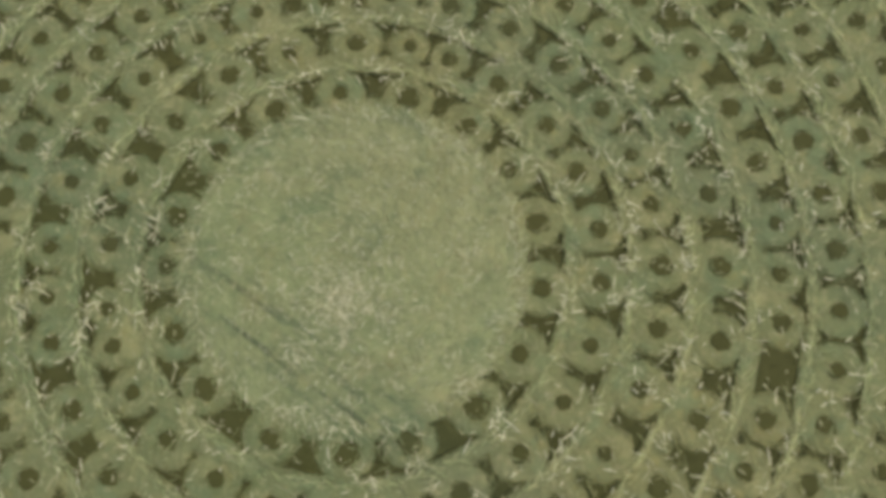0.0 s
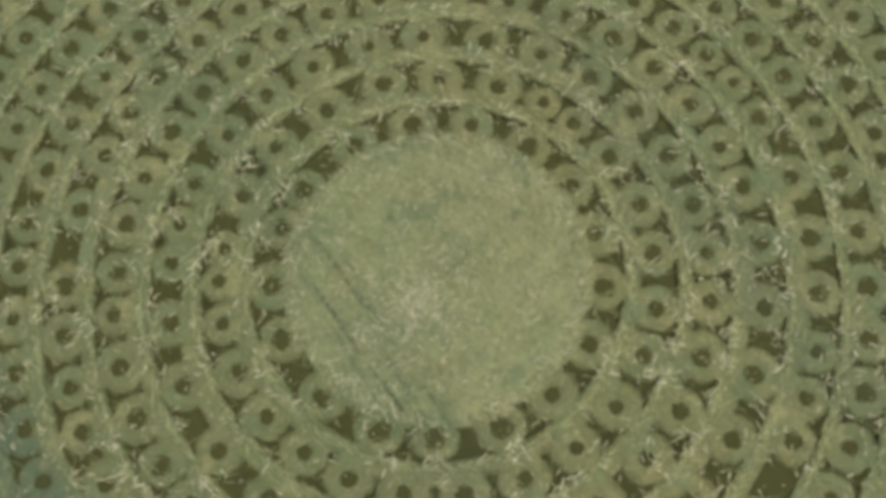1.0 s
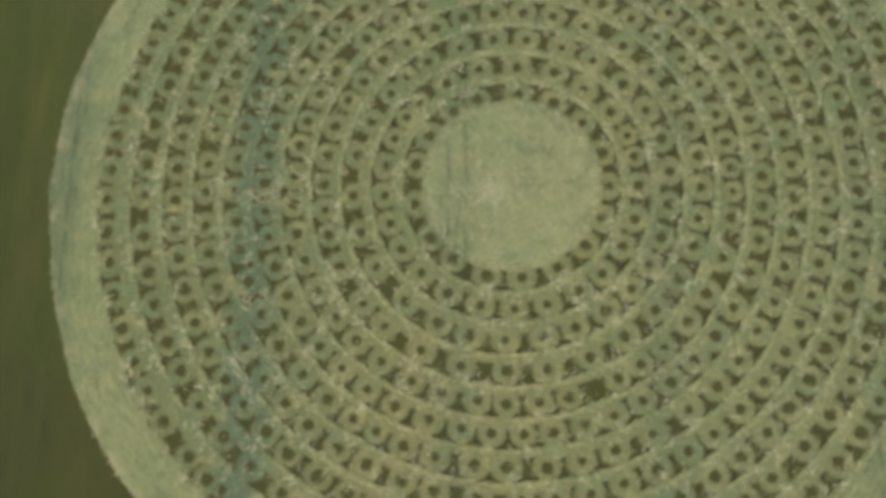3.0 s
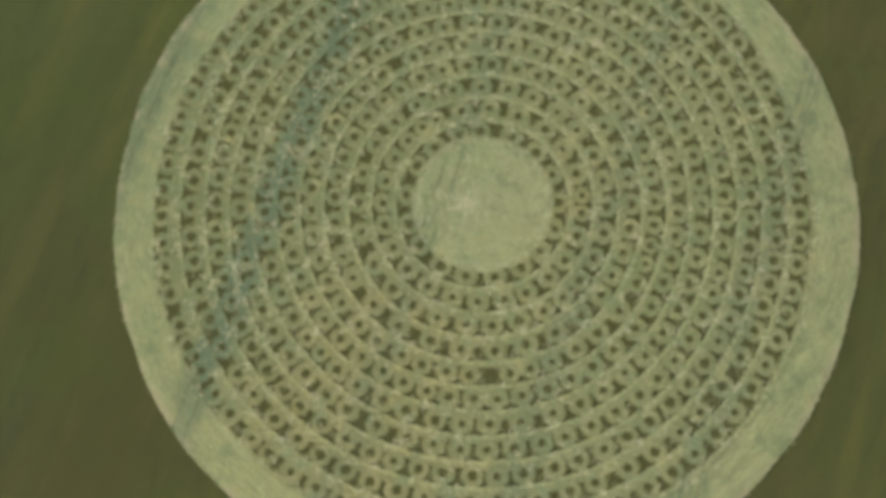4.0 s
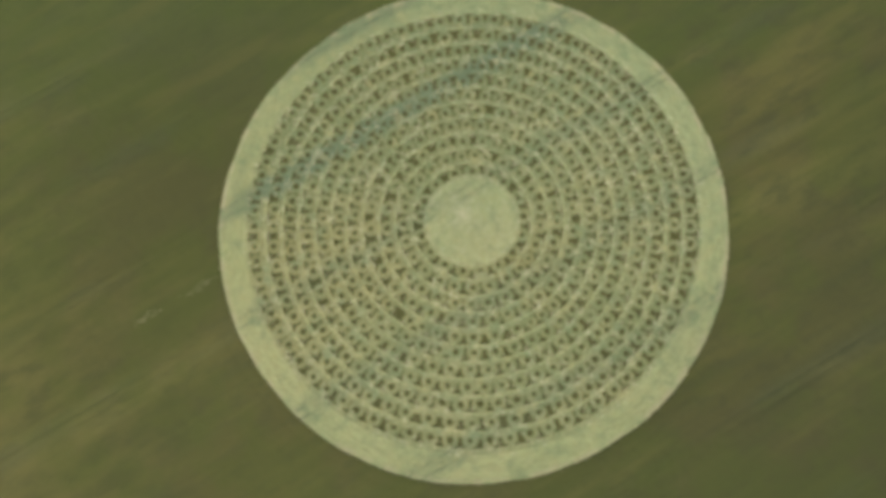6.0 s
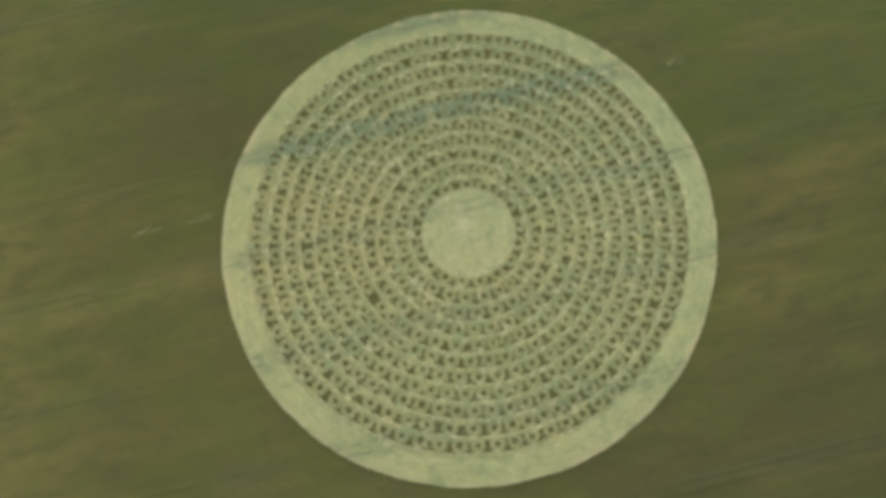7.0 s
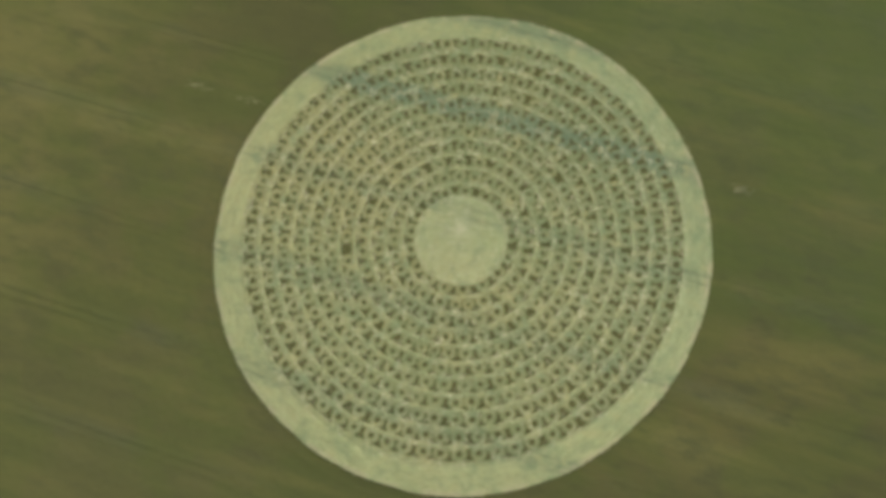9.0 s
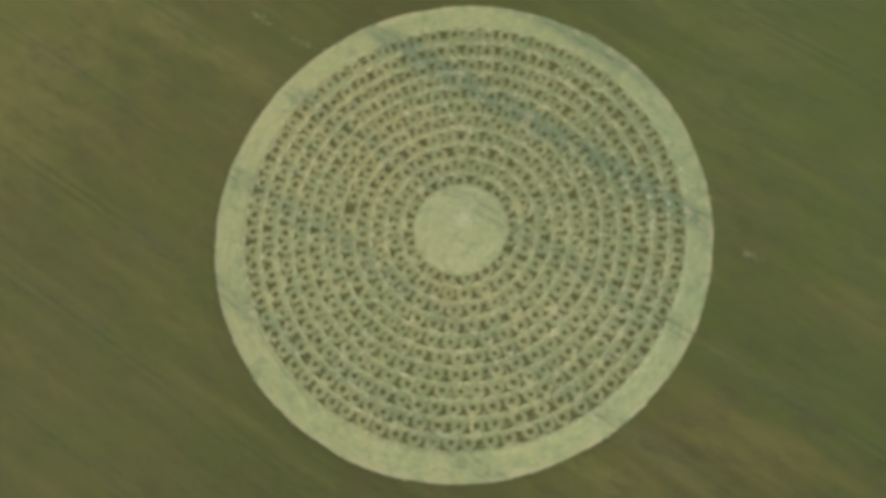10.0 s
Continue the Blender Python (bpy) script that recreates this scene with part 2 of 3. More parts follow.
def stalks(xy, height, lean, width, g=rng):
    """Standing stalks with a nodding ear: two quads each."""
    n = len(xy)
    turn, nod = g.uniform(0, 2 * np.pi, n), g.uniform(0, 2 * np.pi, n)
    h = height * g.uniform(0.78, 1.12, n)
    side = np.stack([np.cos(turn), np.sin(turn), np.zeros(n)], 1) * width / 2
    tip = np.stack([np.cos(nod), np.sin(nod), np.zeros(n)], 1) * (lean * g.uniform(0.3, 1.2, n))[:, None]
    foot = np.concatenate([xy, np.zeros((n, 1))], 1)
    up = np.array([0, 0, 1.0])
    mid, end = foot + up * (h * 0.78)[:, None] + tip * 0.45, foot + up * h[:, None] + tip * 1.3
    v = np.stack([foot - side, foot + side, mid - side * 0.9, mid + side * 0.9, end - side * 0.5, end + side * 0.5], 1)
    f = np.array([[0, 1, 3, 2], [2, 3, 5, 4]])[None] + (np.arange(n) * 6)[:, None, None]
    return v.reshape(-1, 3), f.reshape(-1, 4)


def strewn(xy, heading, length, width, z, g=rng):
    """Stalks lying on the ground, each a little bent and tilted: two quads each."""
    n = len(xy)
    d = np.stack([np.cos(heading), np.sin(heading), np.zeros(n)], 1)
    s = np.stack([-d[:, 1], d[:, 0], g.uniform(-0.5, 0.5, n)], 1)
    ln, wd = length * g.lognormal(-0.12, 0.4, n), width * g.uniform(0.6, 1.4, n)
    a = np.concatenate([xy, (z + g.uniform(0.0, 0.05, n))[:, None]], 1)
    rise, bend = g.uniform(0.0, 0.06, n), g.normal(0, 0.08, n) * ln
    m = a + d * (ln * 0.5)[:, None] + s * (bend * 0.28)[:, None]
    m[:, 2] += rise
    b = a + d * ln[:, None] + s * bend[:, None]
    b[:, 2] = a[:, 2] + rise * g.uniform(0.2, 1.2, n)
    w = s * wd[:, None] / 2
    v = np.stack([a - w * 0.6, a + w * 0.6, m - w, m + w, b - w * 0.5, b + w * 0.5], 1)
    f = np.array([[0, 1, 3, 2], [2, 3, 5, 4]])[None] + (np.arange(n) * 6)[:, None, None]
    return v.reshape(-1, 3), f.reshape(-1, 4)


def in_disc(n, r, g=rng):
    a, q = g.uniform(0, 2 * np.pi, n), r * np.sqrt(g.uniform(0, 1, n))
    return np.stack([q * np.cos(a), q * np.sin(a)], 1)


# ---- the setting: soil, standing field, laid floor ----
def soil_sheet():
    bm = bmesh.new()
    bmesh.ops.create_circle(bm, cap_ends=True, segments=64, radius=2400)
    me = bpy.data.meshes.new("ground")
    bm.to_mesh(me)
    me.materials.append(SOIL)
    tagged(new("ground", me), "brown soil under the crop, out to the horizon", "ground", kind="structure")


def lines(reach, step, extra=()):
    """Grid lines: even near the middle, wider and wider beyond."""
    q = list(np.arange(-reach, reach + step / 2, step)) + list(extra)
    d, s = reach, step
    while d < 1800:
        s *= 1.5
        d += s
        q += [-d, d]
    return np.unique(np.round(q, 3))


def rim_at(a):
    """Radius of the cut edge of the standing crop, slightly uneven."""
    return RIM + 0.10 * np.sin(5 * a + 1.0) + 0.07 * np.sin(13 * a) + 0.05 * np.sin(31 * a + 2) - 0.05 * np.exp(-((a - 2.25) / 0.10) ** 2) + 0.12 * np.exp(-((a - 1.35) / 0.10) ** 2) - 0.25 * np.exp(-((a - 1.66) / 0.20) ** 2)


def field_canopy():
    ruts = [TRAM_Y + TRAM_STEP * k + s * GAUGE / 2 + o for k in range(-6, 6) for s in (-1, 1) for o in (-0.42, -0.17, 0.17, 0.42)]
    gx, gy = lines(72, 0.6), lines(72, 0.6)
    gy = np.array([q for q in gy if min(abs(q - r) for r in ruts) > 0.3])
    gy = np.unique(np.round(np.concatenate([gy, ruts]), 3))
    X, Y = np.meshgrid(gx, gy)
    r, a = np.hypot(X, Y), np.arctan2(Y, X)
    edge = rim_at(a)
    out = r > edge - 0.30
    keep = out[:-1, :-1] & out[1:, :-1] & out[:-1, 1:] & out[1:, 1:]
    used = np.zeros_like(out)
    full = np.ones_like(out)
    for dy in (0, 1):
        for dx in (0, 1):
            used[dy:dy + keep.shape[0], dx:dx + keep.shape[1]] |= keep
            full[dy:dy + keep.shape[0], dx:dx + keep.shape[1]] &= keep
    border = used & ~full & (r < edge + 3)
    X, Y = np.where(border, edge * np.cos(a), X), np.where(border, edge * np.sin(a), Y)
    near = np.abs(np.mod(Y + TRAM_STEP / 2 - TRAM_Y, TRAM_STEP) - TRAM_STEP / 2)
    rut = np.abs(near - GAUGE / 2) < 0.25
    g = np.random.default_rng(3)
    Z = TOP + g.normal(0, 0.035, X.shape) + 0.06 * np.sin(X * 0.07 + 3 * np.sin(Y * 0.05)) * np.sin(Y * 0.21)
    Z = np.where(rut, TOP - 0.02 + g.normal(0, 0.04, X.shape), Z)
    Z = np.where(r < edge + 4, np.maximum(Z * np.clip(0.18 + (r - edge) * 0.24, 0.15, 1), 0.06), Z)
    Z = np.where(border, 0.05 + g.uniform(-0.02, 0.03, X.shape), Z)
    idx = np.arange(X.size).reshape(X.shape)
    q = np.stack([idx[:-1, :-1], idx[:-1, 1:], idx[1:, 1:], idx[1:, :-1]], 2)[keep]
    top = np.stack([X.ravel(), Y.ravel(), Z.ravel()], 1)
    # walls of standing stems along the cut edge
    e = {}
    for f in q:
        for i in range(4):
            u, w = int(f[i]), int(f[(i + 1) % 4])
            e[(u, w)] = e.get((u, w), 0) + 1
    bflat = border.ravel()
    wall = [(u, w) for (u, w) in e if (w, u) not in e and bflat[u] and bflat[w]]
    wv, wf = [], []
    for u, w in wall:
        k = len(wv)
        for p in (top[u], top[w]):
            wv += [tuple(p), (p[0] * 0.998, p[1] * 0.998, 0.0)]
        wf.append((k, k + 1, k + 3, k + 2))
    # the margin of the crop, following the cut edge closely
    m, rows = 900, (0.0, 0.35, 0.8, 1.4, 2.2)
    b = np.arange(m) * 2 * np.pi / m
    e0 = rim_at(b) + g.normal(0, 0.035, m)
    mv = np.concatenate([np.stack([(e0 + d) * np.cos(b), (e0 + d) * np.sin(b), TOP * np.clip(0.22 + d * 0.28, 0.2, 1.0) + 0.03 + g.normal(0, 0.025, m) - (0.10 if d == 2.2 else 0.0)], 1) for d in rows] + [np.stack([(e0 - 0.06) * np.cos(b), (e0 - 0.06) * np.sin(b), np.zeros(m)], 1)])
    i, j = np.arange(m), (np.arange(m) + 1) % m
    mf = np.concatenate([np.stack([k * m + i, (k + 1) * m + i, (k + 1) * m + j, k * m + j], 1) for k in range(len(rows) - 1)] + [np.stack([len(rows) * m + i, i, j, len(rows) * m + j], 1)])
    ob = new("field", mesh_of("field", [(top, q, 0), (wv, wf, 0), (mv, mf, 0)], [FIELD]))
    tagged(ob, "standing green and ripening crop with paired wheel tracks", "field", kind="structure")
    # loose stems of the cut edge
    n = 1500
    a = g.uniform(0, 2 * np.pi, n)
    rr = rim_at(a) + g.exponential(0.35, n) - 0.15
    v, f = stalks(np.stack([rr * np.cos(a), rr * np.sin(a)], 1), 0.34, 0.22, 0.06, g)
    tagged(new("edge_stems", mesh_of("edge_stems", [(v, f, 0)], [FIELD])), "ragged standing stems along the edge of the field", "crop", kind="stuff")


def laid_floor():
    rs = np.concatenate([np.arange(0.4, 47.2, 0.4), [47.6]])
    n = 400
    a = np.arange(n) * 2 * np.pi / n
    g = np.random.default_rng(5)
    R, A = np.meshgrid(rs, a, indexing="ij")
    Z = 0.05 + g.normal(0, 0.012, R.shape) + 0.02 * np.sin(R * 2.1 + 2 * np.sin(A * 5))
    v = np.stack([R * np.cos(A), R * np.sin(A), Z], 2).reshape(-1, 3)
    i = np.arange(len(rs) - 1)[:, None] * n
    j = np.arange(n)[None]
    k = (j + 1) % n
    q = np.stack([i + j, i + n + j, i + n + k, i + k], 2).reshape(-1, 4)
    cap = np.concatenate([[(0, 0, 0.06)], v[:n]])
    tri = np.stack([np.zeros(n, int), 1 + np.arange(n), 1 + (np.arange(n) + 1) % n], 1)
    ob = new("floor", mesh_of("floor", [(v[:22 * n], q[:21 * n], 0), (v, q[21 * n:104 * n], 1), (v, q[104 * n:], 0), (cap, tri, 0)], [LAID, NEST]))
    tagged(ob, "crop pressed flat in a great round clearing", "laid crop", kind="structure")


soil_sheet()
field_canopy()
laid_floor()


# ---- the rings of nests: radius, and the bearings of the nests that stand out; gaps are closed evenly ----
RINGS = []


def ring(radius, *bearings):
    pitch = 3.42 / radius
    a = sorted(math.radians(b) for b in bearings)
    out = []
    for i, b in enumerate(a):
        c = a[i + 1] if i + 1 < len(a) else a[0] + 2 * math.pi
        k = max(1, round((c - b) / pitch))
        out += [b + (c - b) * j / k + (random.uniform(-0.10, 0.10) * pitch if j else 0.0) for j in range(k)]
    RINGS.append((radius, out))


ring(9.59, 20.8, 36.9, 58.4, 78.3, 102.9, 125.3, 144.1, 166.3, 186.8, 208.2, 229.4, 248.6, 269.2, 290, 312.3, 333.4, 356)
ring(12.62, 14.8, 31.1, 47.1, 56.2, 67.9, 81.7, 95.6, 109.1, 122.3, 136.3, 151.5, 166.7, 181.9, 196.4, 211.6, 224.5, 239.8, 253.6, 269.5, 283.4, 294, 307.1, 323.7, 339.8, 357.1)
ring(15.65, 6.6, 19.6, 32.8, 42.9, 51.8, 65.2, 79, 94.8, 109, 123.4, 139.9, 153.8, 165.8, 178.4, 191.7, 203.6, 215.8, 227.9, 238.7, 249.8, 262.2, 275, 287.7, 300.2, 313.1, 328, 340.8, 354.4)
ring(18.71, 5.5, 15.3, 25, 35.2, 44.7, 53.9, 61.7, 71.2, 81.1, 90.4, 98.5, 106.6, 117, 130.4, 139.9, 153.1, 165.6, 179.2, 191.1, 203.7, 215.6, 227.9, 239.8, 250.6, 259.4, 269.1, 279.3, 289, 299.3, 310.4, 322.6, 336.1, 346.7, 356.2)
ring(21.72, 25.5, 33.8, 43.5, 56, 64, 79.2, 88, 95.8, 103.9, 111.5, 120.4, 128.8, 137.1, 145.4, 154.6, 162.8, 172, 179.1, 194.8, 207.9, 221.8, 231, 239.8, 250, 261.1, 268.1, 274.6, 281.9, 289.9, 299.3, 334.5)
ring(24.59, 38.6, 47, 53, 60.5, 68, 75.7, 83.1, 90.1, 97, 103.2, 117.9, 124.8, 132.1, 139.1, 146.6, 153.9, 161.8, 169.3, 176, 183, 189.4, 196.5, 203.2, 210.3, 217.8, 225.1, 232.2, 240.1, 248.7, 256.9, 264.9, 272.1, 279.3, 286.3, 295.3, 311.8, 325.1, 332.1, 340.3)
ring(27.63, 47.9, 55.6, 70, 77.5, 84.6, 91.6, 98.3, 104.7, 111.6, 119, 126.4, 141.3, 152.9, 159, 165.4, 173.2, 179.5, 187.2, 194, 200.8, 208.7, 217.1, 224.3, 231, 238.2, 245.1, 252.8, 260, 267.3, 274.4, 281.1, 289, 295, 302.4, 309.7, 317.6, 325.7, 333.1, 340.2)
ring(30.66, 55.3, 61.4, 67.5, 73.1, 79, 86.3, 91.7, 98.4, 103.8, 110.7, 117.2, 135.8, 141.6, 148.3, 154.2, 161, 166.8, 182, 188, 194, 200, 206.2, 212.6, 218, 224.4, 230.8, 237.6, 243.2, 248.9, 255.1, 261.3, 267.1, 272.4, 278.7, 285.9, 291.3, 298, 304.3, 316.6, 322.3, 333.1, 337.6, 343.7)
ring(33.78, 51.6, 57.5, 63.4, 69.8, 75.2, 81.6, 87.4, 93.1, 98.2, 103.4, 109, 115, 126, 137, 142, 148, 158.1, 164, 170, 186, 191, 197, 202, 213.8, 218.9, 224.7, 230, 235.6, 241.4, 247, 252.5, 258, 263.3, 268.9, 274, 279.4, 286, 291.1, 302, 308, 314, 320, 326.1, 335.6, 341.3)
ring(36.98, 54.1, 67.1, 73.2, 80.2, 87, 92, 98.8, 104.5, 109.8, 116, 121, 127, 133, 139, 145, 150, 156.2, 162, 220.4, 227, 233, 239, 244.4, 250.9, 263.4, 282, 287, 292.7, 297.9, 308.6, 314, 320.4, 327.3, 333.1)
ring(40.26, 67, 78.3, 101.7, 106.4, 111.5, 121, 126, 132, 136, 141, 146, 150.3, 156, 160, 165, 170, 229, 234, 239, 244, 249, 254.2, 259, 264, 273, 287.3, 297, 301.7, 306.2, 311.8, 316.4, 322.1, 326.7)


def build_tuft(seed):
    """A small round stand of crop in the middle of a nest, 1 m in radius, set to size by its nest: matted core and stems."""
    g = np.random.default_rng(seed)
    n = 12
    a = np.arange(n) * 2 * np.pi / n
    q = 0.98 * g.uniform(0.86, 1.14, n)
    rings = [np.stack([q * k * np.cos(a), q * k * np.sin(a), np.full(n, h)], 1) for k, h in ((1.0, 0.02), (0.70, 0.09))]
    core = np.concatenate(rings + [[(0, 0, 0.12)]])
    walls = np.stack([np.arange(n), (np.arange(n) + 1) % n, n + (np.arange(n) + 1) % n, n + np.arange(n)], 1)
    lid = np.stack([n + np.arange(n), n + (np.arange(n) + 1) % n, np.full(n, 2 * n)], 1)
    p = in_disc(110, 0.95, g)
    v, t = stalks(p, 0.16, 0.12, 0.05, g)
    b, r = g.uniform(0, 2 * np.pi, 170), g.normal(1.12, 0.14, 170)
    w, u = stalks(np.stack([r * np.cos(b), r * np.sin(b)], 1), 0.08, 0.10, 0.05, g)
    return mesh_of("tuft", [(core, walls, 0), (core[n:], lid - n, 0)], [STAND]), mesh_of("foliage", [(v, t, 0), (w, u, 1)], [STAND, THIN])


def build_mat(seed):
    """The laid ring round a tuft: a low cushion of crop swirled one way, 1 m in radius, and the stalks on it."""
    g = np.random.default_rng(seed)
    n, prof = 22, ((0.24, 0.03), (0.42, 0.055), (0.68, 0.065), (0.92, 0.05), (1.12, 0.012))
    a = np.arange(n) * 2 * np.pi / n
    wob = 1 + 0.035 * g.normal(0, 1, n) + 0.05 * np.sin(2 * a + g.uniform(0, 6)) * g.uniform(0, 1) + 0.04 * np.sin(3 * a + g.uniform(0, 6))
    v = np.concatenate([np.stack([q * wob * np.cos(a), q * wob * np.sin(a), h * g.uniform(0.7, 1.3, n)], 1) for q, h in prof])
    f = [(k * n + i, (k + 1) * n + i, (k + 1) * n + (i + 1) % n, k * n + (i + 1) % n) for k in range(len(prof) - 1) for i in range(n)]
    m = 80
    b, q = g.uniform(0, 2 * np.pi, m), g.uniform(0.30, 1.24, m)
    s, t = strewn(np.stack([q * np.cos(b), q * np.sin(b)], 1), b + np.pi / 2 + g.normal(0.1, 0.45, m), 0.44, 0.038, 0.070 - 0.03 * np.abs(q - 0.66) / 0.34, g)
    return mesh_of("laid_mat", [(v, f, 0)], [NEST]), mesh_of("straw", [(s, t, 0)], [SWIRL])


TUFTS = [build_tuft(20 + i) for i in range(14)]
MATS = [build_mat(60 + i) for i in range(10)]


def patch_shape(radius, a0, a1, s0, s1, g, trim=1.0):
    """Outline of the stand left between two nests of a ring: broad outside, narrowing inwards, hollow sides."""
    lo, hi = -0.35 - 0.60 * g.uniform(0, 1), min(1.44, max(s0, s1) + 0.06) + g.uniform(-0.20, 0.04)
    s0, s1 = s0 * g.uniform(0.95, 1.08) * trim, s1 * g.uniform(0.95, 1.08) * trim
    left, right = [], []
    for k in range(9):
        r = radius + lo + (hi - lo) * k / 8
        w = []
        for s in (s0, s1):
            c = (r * r + radius * radius - s * s) / (2 * r * radius)
            w.append(math.acos(c) if c < 1 else 0.0)
        b0, b1 = a0 + w[0] + 0.02 / r, a1 - w[1] - 0.02 / r
        if (b1 - b0) * r > 0.19:
            left.append((r, b0))
            right.append((r, b1))
    if len(left) < 3:
        return None
    return [(r * math.cos(b), r * math.sin(b)) for r, b in left + right[::-1]]


def patch_blocks(poly, middle, g):
    p = np.array(poly) - middle
    k = len(p) // 2
    low = np.concatenate([p * 0.93, np.zeros((len(p), 1))], 1)
    up = np.concatenate([p * 0.76, g.uniform(0.03, 0.07, (len(p), 1))], 1)
    n = len(p)
    core = np.concatenate([low, up])
    walls = np.stack([np.arange(n), (np.arange(n) + 1) % n, n + (np.arange(n) + 1) % n, n + np.arange(n)], 1)
    lid = np.array([(n + i, n + i + 1, n + 2 * k - 2 - i, n + 2 * k - 1 - i) for i in range(k - 1)])
    t, u = g.uniform(0, k - 1.001, 520), g.uniform(0.0, 1.0, 520)
    i = t.astype(int)
    fr = (t - i)[:, None]
    l = p[i] * (1 - fr) + p[i + 1] * fr
    r = p[2 * k - 1 - i] * (1 - fr) + p[2 * k - 2 - i] * fr
    wide = np.linalg.norm(r - l, axis=1)
    ok = g.uniform(0, 1, 520) < wide / wide.max() * 1.1
    v, f = stalks((l + (r - l) * u[:, None] + g.normal(0, 0.05, (520, 2)))[ok][:170], 0.12, 0.10, 0.050, g)
    edge = g.integers(0, n, 260)
    t = g.uniform(0, 1, (260, 1))
    q = p[edge] * (1 - t) + p[(edge + 1) % n] * t
    w, h = stalks(q + g.normal(0, 0.12, q.shape), 0.08, 0.10, 0.050, g)
    return [(core, walls, 0), (core[n:], lid - n, 0)], [(v, f, 0), (w, h, 1)]


def raw(me):
    """Vertices, faces by width and slots of a finished mesh, to be joined into a larger one."""
    v = np.empty(len(me.vertices) * 3, np.float32)
    me.vertices.foreach_get("co", v)
    out = {}
    for p in me.polygons:
        out.setdefault((len(p.vertices), p.material_index), []).append(tuple(p.vertices))
    return v.reshape(-1, 3), {k: np.array(f) for k, f in out.items()}


SINGLE = 8   # inner rings whose nests and stands are things of their own; the far ones are joined


def build_rings():
    g = np.random.default_rng(11)
    cx, cy = PATTERN
    far_mats, far_tufts, far_stands = [], [], []
    raw_t, raw_m = [[raw(q) for q in m] for m in TUFTS], [[raw(q) for q in m] for m in MATS]
    for n, (radius, bearings) in enumerate(RINGS):
        cx, cy = PATTERN if radius < 39 else OUTER
        m = len(bearings)
        gap = [((bearings[(i + 1) % m] - bearings[i]) % (2 * math.pi)) * radius for i in range(m)]
        size = [min(1.42, max(1.12, 0.49 * min(gap[i - 1], gap[i]) - 0.02)) * g.uniform(0.95, 1.02) for i in range(m)]
        for i, b in enumerate(bearings):
            r = radius + g.normal(0, 0.05)
            x, y = cx + r * math.cos(b), cy + r * math.sin(b)
            ts = min(0.62, 0.47 * size[i]) * (0.60 + 0.58 * g.uniform(0, 1) ** 0.65) * (1.30 if n == 0 else 1.14 if n < SINGLE else 1.20)
            spin = g.uniform(0, 360)
            kt, km = int(g.integers(len(TUFTS))), int(g.integers(len(MATS)))
            if n < SINGLE:
                nest = new("crop_nest")
                nest.location = (x, y, 0.04)
                nest.empty_display_size = 0.3
                look_of = "wide" if size[i] > 1.36 else "narrow"
                tagged(nest, f"{look_of} round nest of laid crop about a standing tuft", "crop nest", "nests of the formation")
                lie = pose(0, 0, 0, 0, 0, spin) @ Matrix.Diagonal((size[i], size[i], 1, 1))
                part("laid_mat", MATS[km][0], nest, "", lie)
                tagged(part("straw", MATS[km][1], nest, "pale laid stalks", lie), kind="stuff")
                core = part("tuft", TUFTS[kt][0], nest, "dark green standing tuft", pose(0, 0, -0.02, 0, 0, spin * 1.7) @ Matrix.Diagonal((ts, ts, 1, 1)))
                tagged(part("foliage", TUFTS[kt][1], core), kind="stuff")
            else:
                c0, s0 = math.cos(spin), math.sin(spin)
                for pair, s, store, pale in ((raw_m[km], size[i], far_mats, 1), (raw_t[kt], ts, far_tufts, 0)):
                    for k, (v, fs) in enumerate(pair):
                        w = np.stack([(v[:, 0] * c0 - v[:, 1] * s0) * s + x, (v[:, 0] * s0 + v[:, 1] * c0) * s + y, v[:, 2] + 0.04], 1)
                        store += [(w, f, slot if slot else k * pale) for (_, slot), f in fs.items()]
            a1 = bearings[(i + 1) % m]
            a1 = a1 if a1 > b else a1 + 2 * math.pi
            poly = patch_shape(radius, b, a1, size[i], size[(i + 1) % m], g, 1.0 if n < SINGLE else 0.96)
            if poly is None:
                continue
            middle = np.mean(poly, axis=0)
            core, blades = patch_blocks(poly, middle, g)
            if n < SINGLE:
                ob = new("crop_stand", mesh_of("crop_stand", core, [STAND]))
                ob.location = (middle[0] + cx, middle[1] + cy, 0.055)
                tagged(ob, "dark three-cornered stand of upright crop between two nests", "standing crop", "stands between the nests")
                tagged(part("foliage", mesh_of("foliage", blades, [STAND, THIN]), ob), kind="stuff")
            else:
                far_stands += [(np.asarray(v) + [middle[0] + cx, middle[1] + cy, 0.055], f, s) for v, f, s in core + blades]
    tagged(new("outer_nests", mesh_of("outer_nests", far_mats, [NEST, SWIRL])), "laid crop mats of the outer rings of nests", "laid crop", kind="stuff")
    tagged(new("outer_tufts", mesh_of("outer_tufts", far_tufts, [STAND, THIN])), "small dark tufts standing in the outer nests", "standing crop", kind="stuff")
    tagged(new("outer_stands", mesh_of("outer_stands", far_stands, [STAND, THIN])), "three-cornered stands of crop between the outer nests", "standing crop", kind="stuff")


build_rings()


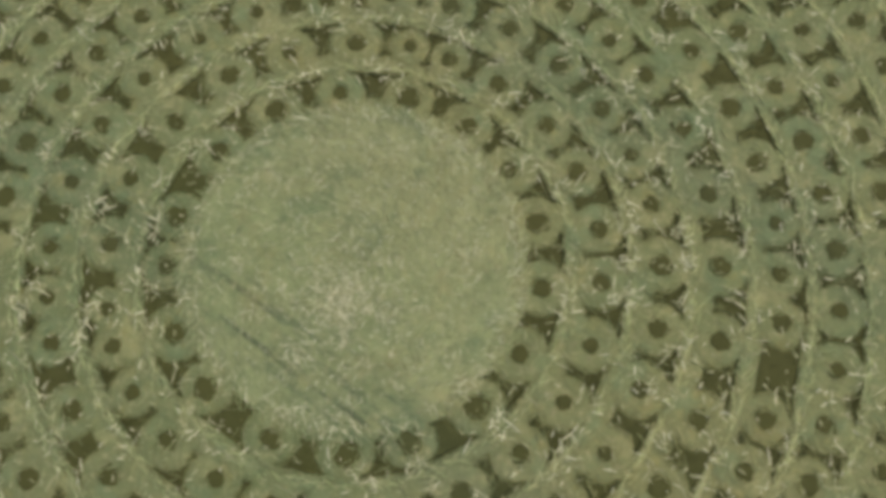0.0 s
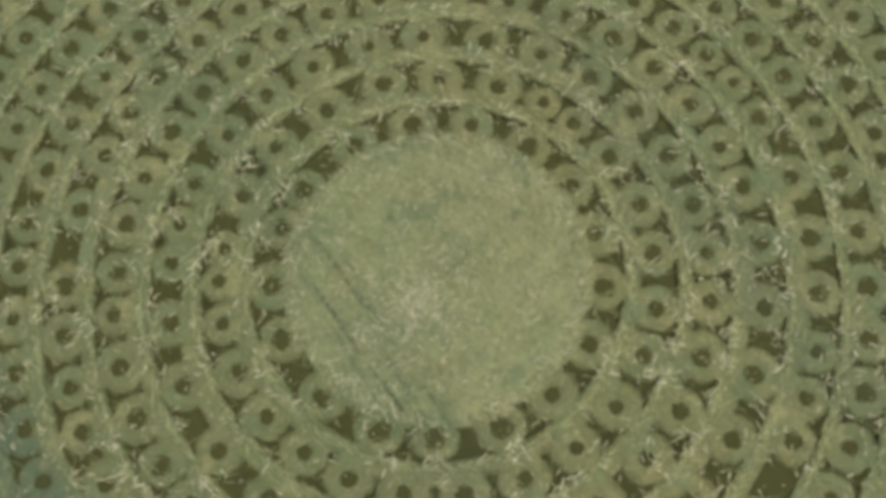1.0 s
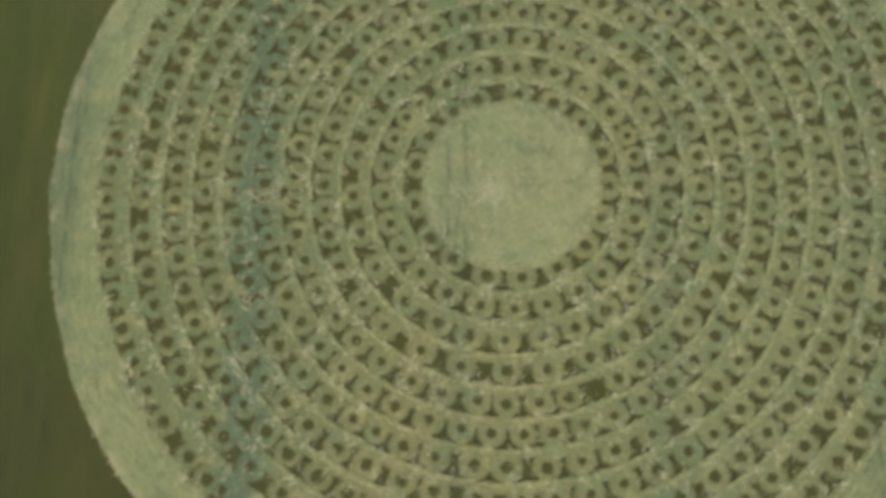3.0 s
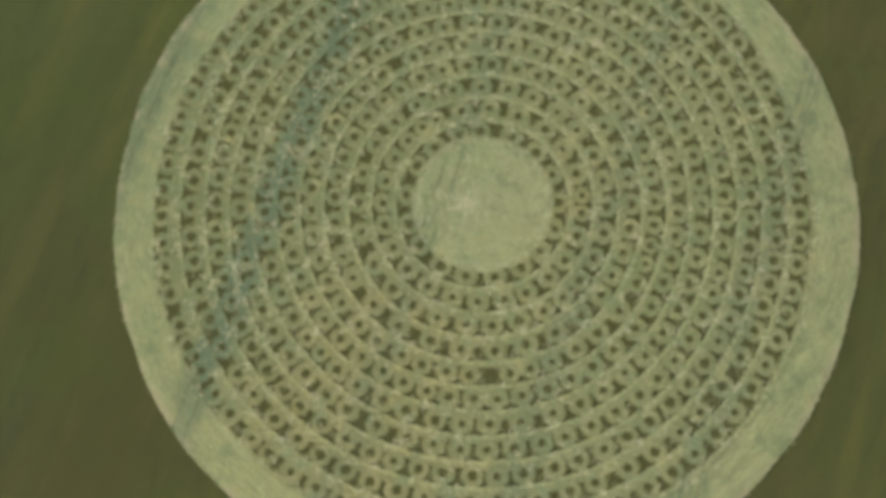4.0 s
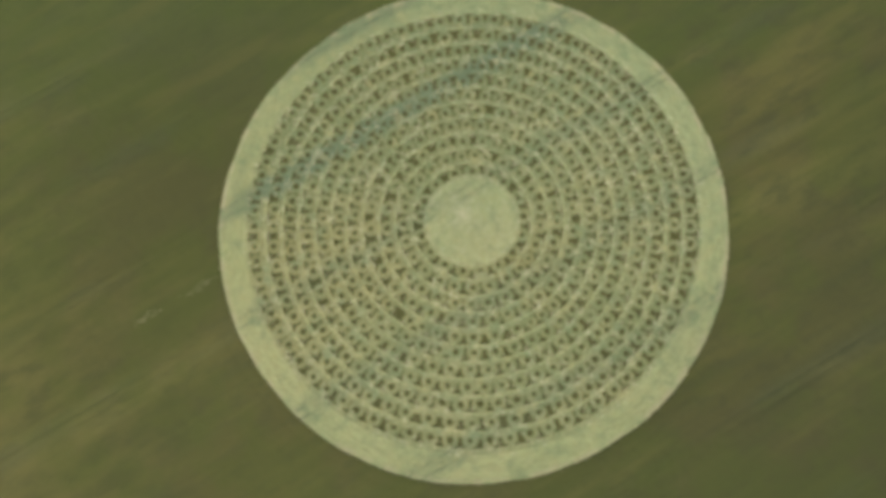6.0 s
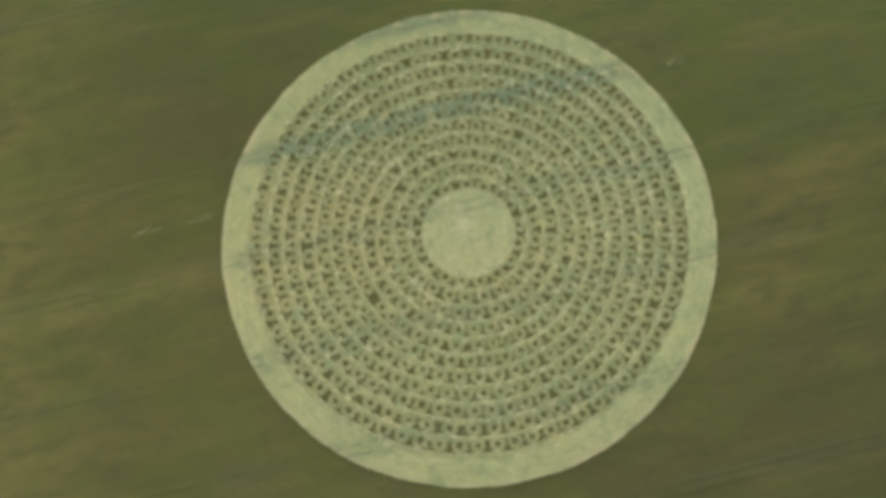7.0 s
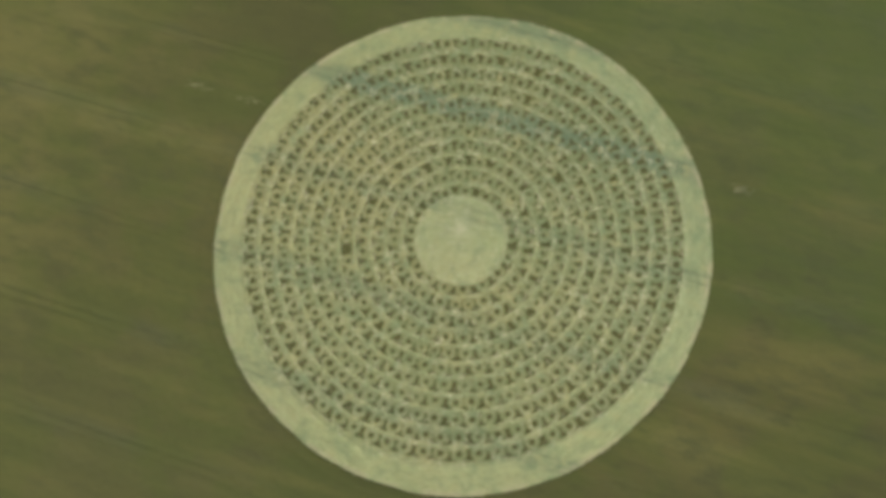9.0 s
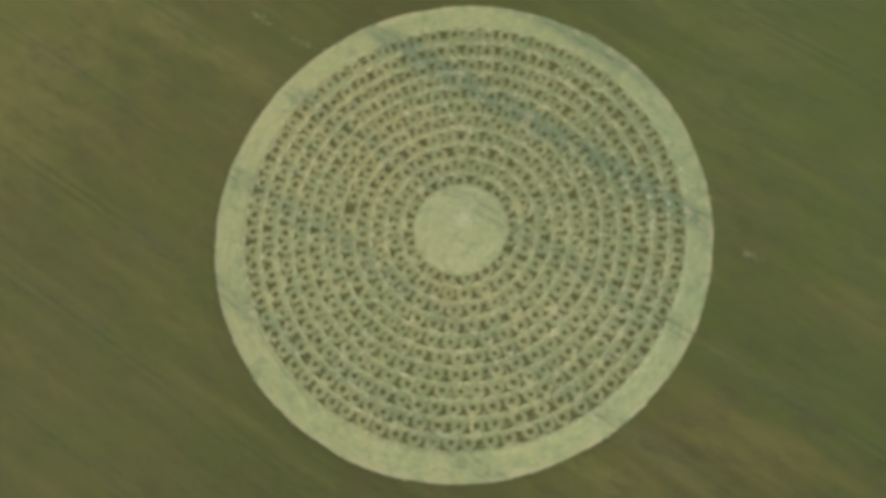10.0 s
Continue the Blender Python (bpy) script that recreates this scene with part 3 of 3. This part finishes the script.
# ---- loose laid stalks ----
def laid_stalks():
    g = np.random.default_rng(17)
    cx, cy = PATTERN
    # the open disc, swirled about a point off its middle
    hub = np.array([-0.2, 2.2])
    p = in_disc(9000, HEART + 0.3, g) + [cx, cy]
    d = p - hub
    h = np.arctan2(d[:, 1], d[:, 0]) + np.pi / 2 + g.normal(-0.35, 0.45, len(p))
    blocks = [(*strewn(p, h, 0.75, 0.045, 0.07, g), 0)]
    p = hub + np.concatenate([g.normal(0, 0.55, (230, 2)), g.normal(0, 1.5, (420, 2))])
    blocks.append((*strewn(p, g.uniform(0, 6.28, len(p)), 0.34, 0.045, 0.10, g), 1))
    a, r = g.uniform(0, 6.28, 520), HEART - 0.15 + g.normal(0, 0.22, 520)
    q = np.stack([cx + r * np.cos(a), cy + r * np.sin(a)], 1)
    blocks.append((*strewn(q, a + g.normal(0.6, 0.8, 520), 0.40, 0.045, 0.10, g), 1))
    p = np.repeat(in_disc(90, HEART - 0.2, g), 14, 0) + g.normal(0, 0.34, (1260, 2)) + [cx, cy]
    blocks.append((*strewn(p, np.repeat(g.uniform(0, 6.28, 90), 14) + g.normal(0, 0.5, len(p)), 0.34, 0.036, 0.10, g), 1))
    p = np.repeat(in_disc(110, HEART - 0.2, g), 12, 0) + g.normal(0, 0.40, (1320, 2)) + [cx, cy]
    blocks.append((*strewn(p, np.repeat(g.uniform(0, 6.28, 110), 12) + g.normal(0, 0.4, len(p)), 0.45, 0.04, 0.09, g), 2))
    p = in_disc(1500, HEART + 0.2, g) + [cx, cy]
    blocks.append((*strewn(p, g.uniform(0, 6.28, len(p)), 0.26, 0.035, 0.10, g), 1))
    tagged(new("swirled_stalks", mesh_of("swirled_stalks", blocks, [LAID, STRAW, SWIRL])), "stalks swirled flat about the middle of the open disc", "laid crop", kind="stuff")
    # paths between the rings
    blocks = []
    for radius, _ in RINGS:
        n = int(radius * 2 * math.pi * 10)
        a = g.uniform(0, 2 * np.pi, n)
        r = radius + 1.54 + g.normal(0, 0.12, n)
        q = np.stack([cx + r * np.cos(a), cy + r * np.sin(a)], 1)
        blocks.append((*strewn(q, a + np.pi / 2 + g.normal(0, 0.35, n), 0.55, 0.045, 0.10, g), 1))
    tagged(new("path_stalks", mesh_of("path_stalks", blocks, [LAID, PALE])), "pale stalks laid along the ring paths", "laid crop", kind="stuff")
    # the broad outer track
    n = 40000
    a, r = g.uniform(0, 2 * np.pi, n), np.sqrt(g.uniform(41.9 ** 2, (RIM + 0.25) ** 2, n))
    q = np.stack([r * np.cos(a), r * np.sin(a)], 1)
    blocks = [(*strewn(q[:30000], a[:30000] + np.pi / 2 + g.normal(0, 0.3, 30000), 0.85, 0.05, 0.07, g), 0)]
    blocks.append((*strewn(q[30000:36000], a[30000:36000] + np.pi / 2 + g.normal(0, 0.12, 6000), 1.7, 0.06, 0.08, g), 1))
    blocks.append((*strewn(q[36000:], a[36000:] + np.pi / 2 + g.normal(0, 0.2, n - 36000), 1.1, 0.06, 0.08, g), 2))
    tagged(new("track_stalks", mesh_of("track_stalks", blocks, [LAID, SWIRL, PALE])), "stalks laid along the broad outer track", "laid crop", kind="stuff")
    # bleached straw: thin flecks everywhere, and small wisps along the paths
    m = 2400
    a, radii = g.uniform(0, 2 * np.pi, m), np.array([q for q, _ in RINGS])
    r = g.choice(radii, m, p=radii / radii.sum()) + 1.45 + g.normal(0, 0.45, m)
    many = g.integers(1, 9, len(a))
    q = np.repeat(np.stack([cx + r * np.cos(a), cy + r * np.sin(a)], 1), many, 0)
    q = q + g.normal(0, 0.30, q.shape)
    turn = np.repeat(g.uniform(0, 6.28, len(a)), many) + g.normal(0, 0.9, len(q))
    v, f = strewn(q, turn, 0.46, 0.066, 0.10, g)
    n = 4800
    a, r = g.uniform(0, 2 * np.pi, n), np.sqrt(g.uniform(8.6 ** 2, 42.2 ** 2, n))
    q = np.stack([cx + r * np.cos(a), cy + r * np.sin(a)], 1)
    w, h = strewn(q, g.uniform(0, 6.28, n), 0.32, 0.055, 0.11, g)
    tagged(new("loose_stalks", mesh_of("loose_stalks", [(v, f, 0), (w, h, 0)], [STRAW])), "bleached loose stalks strewn over the nests", "laid crop", kind="stuff")
    # crop knocked down in the field beside the wheel tracks
    for x, y, long in ((-49.0, 15.7, 4.5), (-60.0, 15.7, 3.0), (47.6, 24.4, 2.5)):
        p = g.normal(0, 1, (45, 2)) * [long / 2.6, 0.35]
        ob = new("knocked_down_crop", mesh_of("knocked_down_crop", [(*strewn(p, g.normal(0, 0.4, 45), 0.6, 0.05, 0.0, g), 0)], [NEST]))
        ob.location = (x, y, TOP - 0.01)
        tagged(ob, "pale wisp of crop knocked down beside the wheel tracks", "laid crop", kind="stuff")


laid_stalks()
